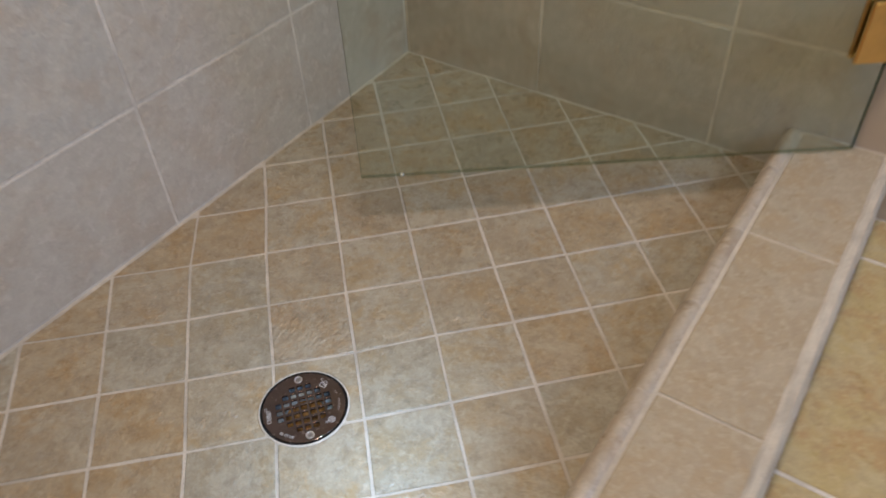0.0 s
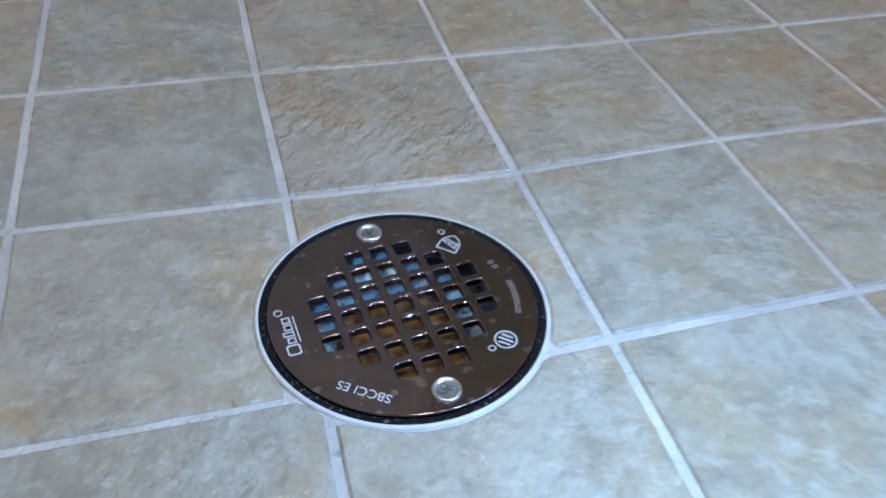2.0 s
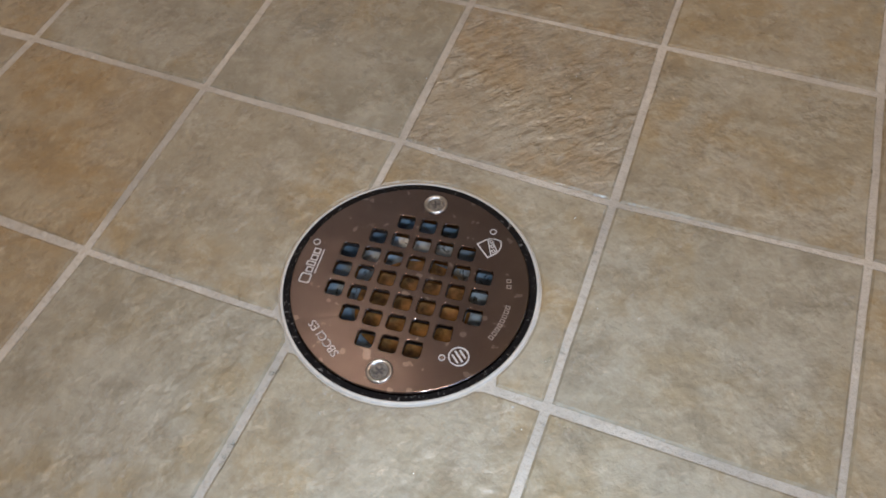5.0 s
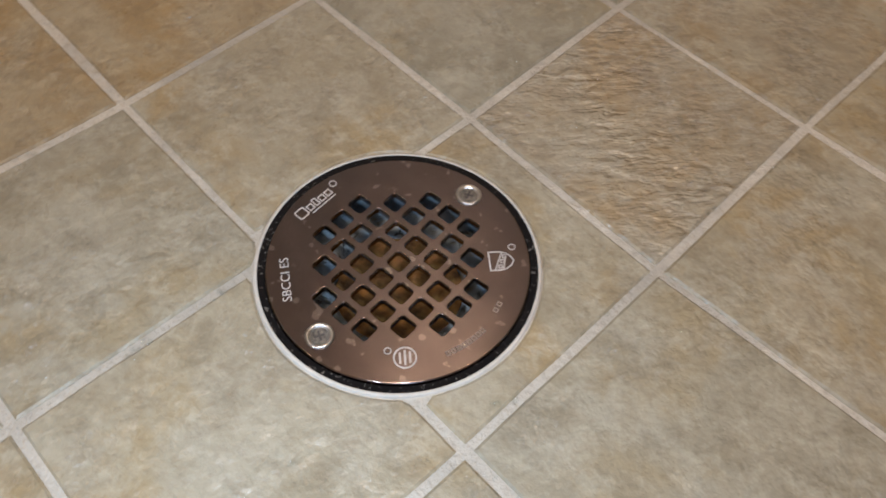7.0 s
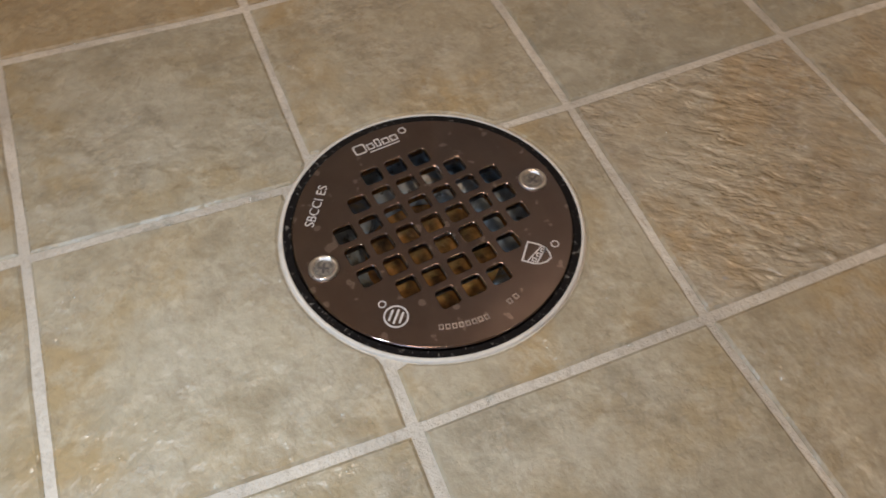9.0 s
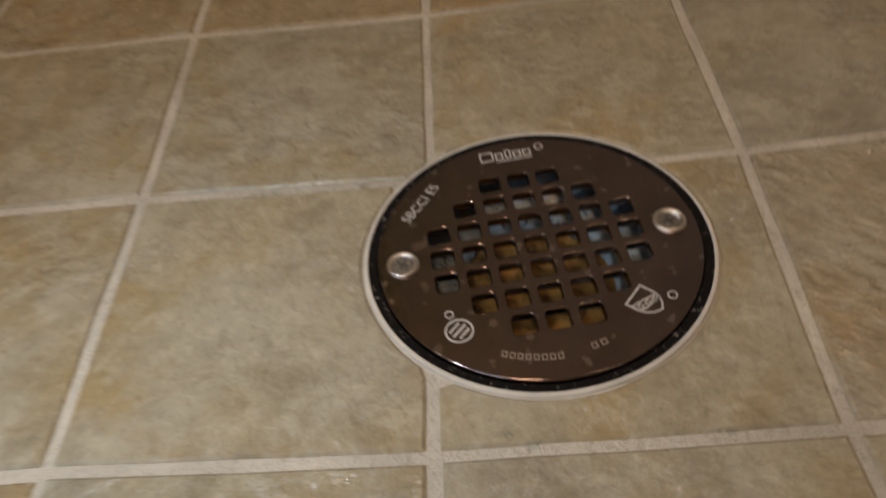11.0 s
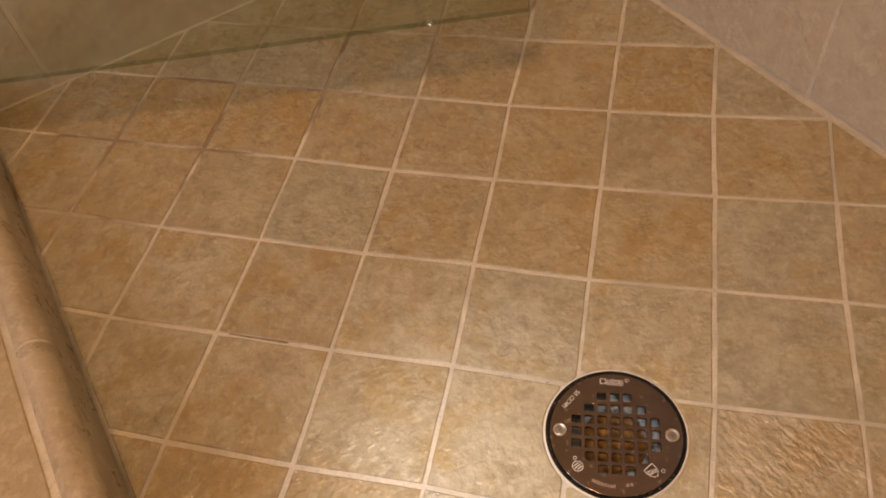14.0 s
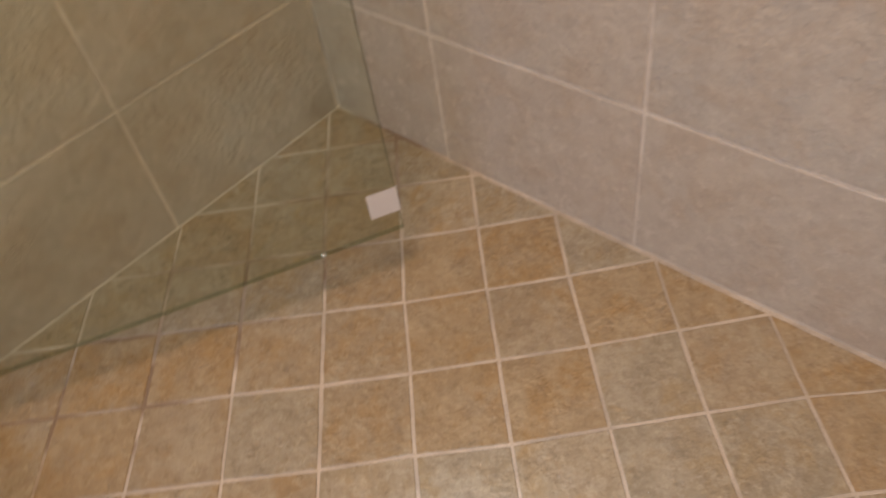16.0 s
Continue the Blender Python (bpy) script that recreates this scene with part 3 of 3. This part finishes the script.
def cuts(lo, hi, known, pitch):
    first = known - math.ceil((known - lo) / pitch) * pitch
    line = [first + i * pitch for i in range(60)]
    inner = [x for x in line if lo + 0.02 < x < hi - 0.02]
    return [lo] + inner + [hi]


JOINT = 0.0027
ROWS_Z = [0.004] + [0.2265 + 0.326 * i for i in range(7)]
for parent, f, lo, hi, known, pitch in ((wall_north, north, WALL_W + 0.002, WALL_E - 0.002, 0.205, 0.3265), (wall_west, west, TILED_TO, WALL_N - 0.003, 0.060, 0.3300),
                                        (wall_east, east, TILED_TO, WALL_N - 0.003, 0.096, 0.3340)):
    cols = cuts(lo, hi, known, pitch)
    for a, b in zip(cols, cols[1:]):
        for z0, z1 in zip(ROWS_Z, ROWS_Z[1:]):
            quad = [(a + JOINT, z0 + JOINT), (b - JOINT, z0 + JOINT), (b - JOINT, z1 - JOINT), (a + JOINT, z1 - JOINT)]
            tile_piece("wall_tile", quad, f, parent, WALL_TILE, 0.006, 0.0008, 0.08, 0.0008, a * 3 + z0)

# ---- pieces: kerb
flat_top = lambda u, v, h: W(u, v, CURB_TOP + h)
cols = cuts(WALL_W + 0.002, WALL_E - 0.002, 0.241, 0.318)
for a, b in zip(cols, cols[1:]):
    quad = [(a + 0.002, -0.5025), (b - 0.002, -0.5025), (b - 0.002, -0.3845), (a + 0.002, -0.3845)]
    tile_piece("curb_top_tile", quad, flat_top, curb, CURB_TILE, 0.006, 0.001, 0.05, 0.0008, a * 5)
    quad = [(a + 0.002, -0.004), (b - 0.002, -0.004), (b - 0.002, 0.052), (a + 0.002, 0.052)]
    tile_piece("curb_face_tile", quad, lambda u, v, h: W(u, CURB_IN - 0.001 + h, v), curb, NOSE_TILE, 0.006, 0.001)


def nose(s0, s1, inner, seed, under=0.0):
    """One length of rounded edge trim, or the mortar core that lies under it."""
    bm = bmesh.new()
    prof = [(-0.0245 + under, 0.0), (-0.0245 + under, 0.0290 - under)] if inner else [(-0.0275, 0.0), (-0.0275, 0.0312)]
    if inner:
        prof += [(-0.0115 + (0.0155 - under) * math.cos(a), 0.0165 + (0.0185 - under) * math.sin(a)) for a in [radians(135 - 15 * i) for i in range(12)]]
        prof += [(-under, 0.0)]
    else:
        prof += [(-0.0215 + 0.0245 * math.sin(a), 0.0085 + 0.0235 * math.cos(a)) for a in [math.pi / 2 * i / 8 for i in range(9)]]
        prof += [(0.003, 0.0)]
        prof = [(max(x, -0.0185), z) for x, z in prof]
    base = CURB_TOP - 0.032
    rings = []
    n_step = max(6, int((s1 - s0) / 0.02))
    for s in (s0, s0 + 0.0012, *[s0 + (s1 - s0) * k / n_step for k in range(1, n_step)], s1 - 0.0012, s1):
        inset = 0.0009 if s in (s0, s1) else 0.0
        wob = (0.0006 if inner else 0.0035) * noise.noise((s * 30, seed, 1.0))
        ring = []
        for x, z in prof:
            x, z = x + (-inset if x > -0.02 else 0) + wob, z - (inset if z > 0.02 else 0)
            d = (CURB_IN + x) if inner else (CURB_OUT - x)
            ring.append(bm.verts.new(W(s, d, base + z)))
        rings.append(ring)
    n = len(prof)
    for lo, hi in zip(rings, rings[1:]):
        for i in range(n):
            bm.faces.new((lo[i], lo[(i + 1) % n], hi[(i + 1) % n], hi[i]))
    bm.faces.new(rings[0])
    bm.faces.new(rings[-1])
    c = W((s0 + s1) / 2, CURB_IN if inner else CURB_OUT, base)
    bmesh.ops.translate(bm, verts=bm.verts, vec=-c)
    name = "mortar_core" if under else "bullnose_trim" if inner else "outer_edge_strip"
    ob = mesh_object(name, bm, CURB_GROUT if under else NOSE_TILE if inner else TRIM_MORTAR, True)
    ob.location = c
    ob.parent = curb


cols = cuts(WALL_W + 0.001, WALL_E - 0.001, -0.252, 0.162)
for a, b in zip(cols, cols[1:]):
    nose(a + 0.0014, b - 0.0014, True, a * 7 + 1)
nose(WALL_W + 0.001, WALL_E - 0.001, True, 5.0, 0.0011)
nose(WALL_W + 0.001, WALL_E - 0.001, False, 3.0)

# ---- pieces: bathroom floor
cols = cuts(WALL_W, WALL_E, 0.299, 0.435)
lines = [CURB_OUT - 0.004 - 0.435 * i for i in range(5)]
for a, b in zip(cols, cols[1:]):
    for d1, d0 in zip(lines, lines[1:]):
        d0 = max(d0, ROOM_S)
        quad = [(a + 0.003, d0 + 0.003), (b - 0.003, d0 + 0.003), (b - 0.003, d1 - 0.003), (a + 0.003, d1 - 0.003)]
        tile_piece("bathroom_tile", quad, lambda u, v, h: W(u, v, ROOM_FLOOR + h), room_floor, ROOM_TILE, 0.006, 0.0015)


# ---- pieces: shower floor tiles, laid diagonally to the walls
def bite(poly, centre, r):
    """Takes the round drain opening out of a tile's outline."""
    pts = dense(poly, 0.004)
    far = [math.hypot(x - centre[0], y - centre[1]) > r for x, y in pts]
    if all(far):
        return None
    n = len(pts)
    start = next(i for i in range(n) if far[i] and not far[i - 1])
    run = []
    i = start
    while far[i % n] and len(run) < n:
        run.append(pts[i % n])
        i += 1
    a0 = math.atan2(run[-1][1] - centre[1], run[-1][0] - centre[0])
    a1 = math.atan2(run[0][1] - centre[1], run[0][0] - centre[0])
    xs, ys = [p[0] for p in poly], [p[1] for p in poly]
    best = None
    for sweep in ((a1 - a0) % (2 * math.pi), (a1 - a0) % (2 * math.pi) - 2 * math.pi):
        mx, my = centre[0] + r * math.cos(a0 + sweep / 2), centre[1] + r * math.sin(a0 + sweep / 2)
        if min(xs) < mx < max(xs) and min(ys) < my < max(ys):
            best = sweep
    k = max(3, int(abs(best) * r / 0.003))
    arc = [(centre[0] + r * math.cos(a0 + best * i / k), centre[1] + r * math.sin(a0 + best * i / k)) for i in range(1, k)]
    return run + arc


flo = lambda x, y, h: Vector((x, y, floor_z(x, y) + h))
GAP = 0.0021
# joint crossings moved off the grid, up to 12 mm, to fit the camera's view
SHIFT = {(1, 1): (0, -2), (0, 1): (0.5, 1), (-1, 0): (1.2, -1.5), (-1, 1): (-2.5, -0.5), (0, 2): (-2, 1), (1, 2): (-1, 1), (-1, 2): (-5, -2), (2, 1): (2, 2),
         (0, -1): (-1, 2), (1, -1): (-2, 2), (0, -2): (2, 1), (-1, -2): (3, 1), (-2, 1): (-3.5, -1.5), (-2, 0): (-1.5, -1.5), (-1, -3): (2, 0), (-2, -1): (1, 0.5), (-2, -2): (2.5, 1),
         (-4, -1): (-2, 0), (-4, 0): (-4, -1.5), (-4, 1): (-8, -2), (-4, 2): (-12, -1), (-3, -1): (1, -2), (-3, 0): (-2, -2.5), (-3, 1): (-5.5, -4), (-3, 2): (-11, 0), (-3, -2): (0, 1),
         (-2, 2): (-8, -1.5), (-2, 3): (-12, -2), (-1, 3): (-7, -2), (0, 3): (-3, 0), (-1, -4): (2, -1), (0, -4): (3, -2), (0, -3): (2.5, -1.5), (1, -3): (1, -3), (1, -2): (1, 2)}


# the tones of the tiles as they were laid, by cell
TONES = {
    "ochre": {(-4, -1), (-4, 0), (-3, -5), (-3, -4), (-3, -1), (-3, 1), (-2, -5), (-2, 0), (-1, 3), (4, 2), (5, 2), (-2, -1)},
    "rippled": {(0, 1)},
    "grey": {(-2, 1), (-1, 1), (-1, 2), (-2, -3), (3, -1), (5, 1), (1, -1), (-1, -1), (1, 0)},
    "brown": {(-4, -2), (-3, -3), (-3, -2), (-3, 0), (-2, -4), (-2, 2), (-1, -3), (0, -3), (0, 2), (1, 3), (2, 1), (2, 2), (3, 1), (-2, -2)},
    "tan": {(-5, -1), (-1, -4), (-1, -2), (-1, 0), (0, -1), (1, 1), (1, 2), (2, 0), (4, 1), (0, -2), (0, 0)},
}


def tone(i, j):
    for name, cells in TONES.items():
        if (i, j) in cells:
            return name
    return rng.choice(("grey", "tan", "brown", "tan", "brown", "ochre"))


def crossing(i, j):
    x, y = SHIFT.get((i, j), (0, 0))
    return i * PITCH + x / 1000, j * PITCH + y / 1000


rng = random.Random(5)
for i in range(-9, 10):
    for j in range(-10, 11):
        jx, jy = rng.uniform(-0.0004, 0.0004), rng.uniform(-0.0004, 0.0004)
        g = GAP + rng.uniform(-0.0004, 0.0004)
        quad = []
        for a, b in ((0, 0), (1, 0), (1, 1), (0, 1)):
            x, y = crossing(i + a, j + b)
            quad.append((x + (g if a == 0 else -g) + jx, y + (g if b == 0 else -g) + jy))
        for nx, ny, c in ((R2, R2, WALL_E - 0.005), (-R2, -R2, -WALL_W - 0.005), (-R2, R2, WALL_N - 0.006), (R2, -R2, -CURB_IN - 0.003)):
            quad = half(quad, nx, ny, c) if quad else quad
        if len(quad) < 3 or abs(area(quad)) < 4e-5:
            continue
        bitten = bite(quad, DRAIN, 0.0584)
        if bitten:
            tile_piece("floor_tile", bitten, flo, floor, FLOOR_TILES[tone(i, j)], 0.006, 0.0010, None, 0.0004, i * 3.1 + j)
        else:
            tile_piece("floor_tile", quad, flo, floor, FLOOR_TILES[tone(i, j)], 0.006, 0.0010, 0.028, 0.0009, i * 3.1 + j)

# ---- small traces on the floor
bm = bmesh.new()
box(bm, lambda u, v, h: Vector((u, v, floor_z(u, v) + h)), -0.0021, 0.0021, -0.322, -0.263, -0.004, -0.0006)
gap = mesh_object("grout_gap", bm, plain("dark_joint", (0.34, 0.26, 0.17), 0.8, vary=0.5, scale=200, bump=0.5))
gap.parent = floor


def beads():
    """Small water beads along the joints, and clusters added for the wet tiles' glints."""
    bm = bmesh.new()
    rng = random.Random(11)

    def bead(x, y, r, long, turn):
        if math.hypot(x - DRAIN[0], y - DRAIN[1]) > 0.061:
            m = Matrix.LocRotScale((x, y, floor_z(x, y) - 0.0001), Matrix.Rotation(turn, 3, "Z"), (long, 1.0, 0.55))
            bmesh.ops.create_icosphere(bm, subdivisions=2, radius=r, matrix=m)

    # rows along the joints
    for (x0, y0), (x1, y1), n in (((-0.111, -0.085), (-0.111, -0.045), 9), ((0.002, -0.070), (0.002, -0.024), 12), ((0.098, 0.002), (0.110, 0.030), 9)):
        for _ in range(n):
            k = rng.random()
            bead(x0 + (x1 - x0) * k + rng.gauss(0, 0.0012), y0 + (y1 - y0) * k + rng.gauss(0, 0.0012), rng.uniform(0.0005, 0.0014), rng.uniform(0.8, 1.6), rng.uniform(0, 3.1))
    # loose clusters, added as glints of the wet film: middle, spread, how many
    for cx, cy, wide, n in ((0.055, 0.165, 0.026, 90), (0.030, 0.140, 0.012, 25), (0.085, 0.190, 0.014, 25), (0.100, 0.085, 0.010, 30), (0.128, 0.055, 0.016, 18), (-0.06, 0.06, 0.022, 22),
                            (-0.035, -0.035, 0.022, 26), (0.03, -0.075, 0.018, 16), (0.128, -0.025, 0.014, 14), (-0.02, 0.135, 0.016, 14), (0.085, -0.06, 0.016, 12)):
        for _ in range(n // 4):
            gx, gy = rng.gauss(cx, wide), rng.gauss(cy, wide)
            for _ in range(4):
                a = 0.87 + rng.gauss(0, 0.25)
                k = rng.gauss(0, 0.004)
                bead(gx + k * math.cos(a) + rng.gauss(0, 0.0012), gy + k * math.sin(a) + rng.gauss(0, 0.0012), rng.uniform(0.0003, 0.0008), rng.uniform(0.9, 2.2), a)
    ob = mesh_object("water_beads", bm, WATER, True)
    tagged(ob, "tiny clear water beads that give the wet tiles round the drain their glints", "water drops", kind="stuff")


beads()
bm = bmesh.new()
box(bm, lambda u, v, h: Vector((0.158 + u * 0.95 - v * 0.3, -0.122 + v * 0.95 + u * 0.3, floor_z(0.158, -0.122) + h)), -0.009, 0.009, -0.0022, 0.0022, -0.0001, 0.0018)
bmesh.ops.bevel(bm, geom=list(bm.edges), offset=0.0006, segments=1, affect="EDGES")
tagged(mesh_object("grout_chip", bm, NOSE_TILE), "small grey chip of grout lying on the tiles", "debris")
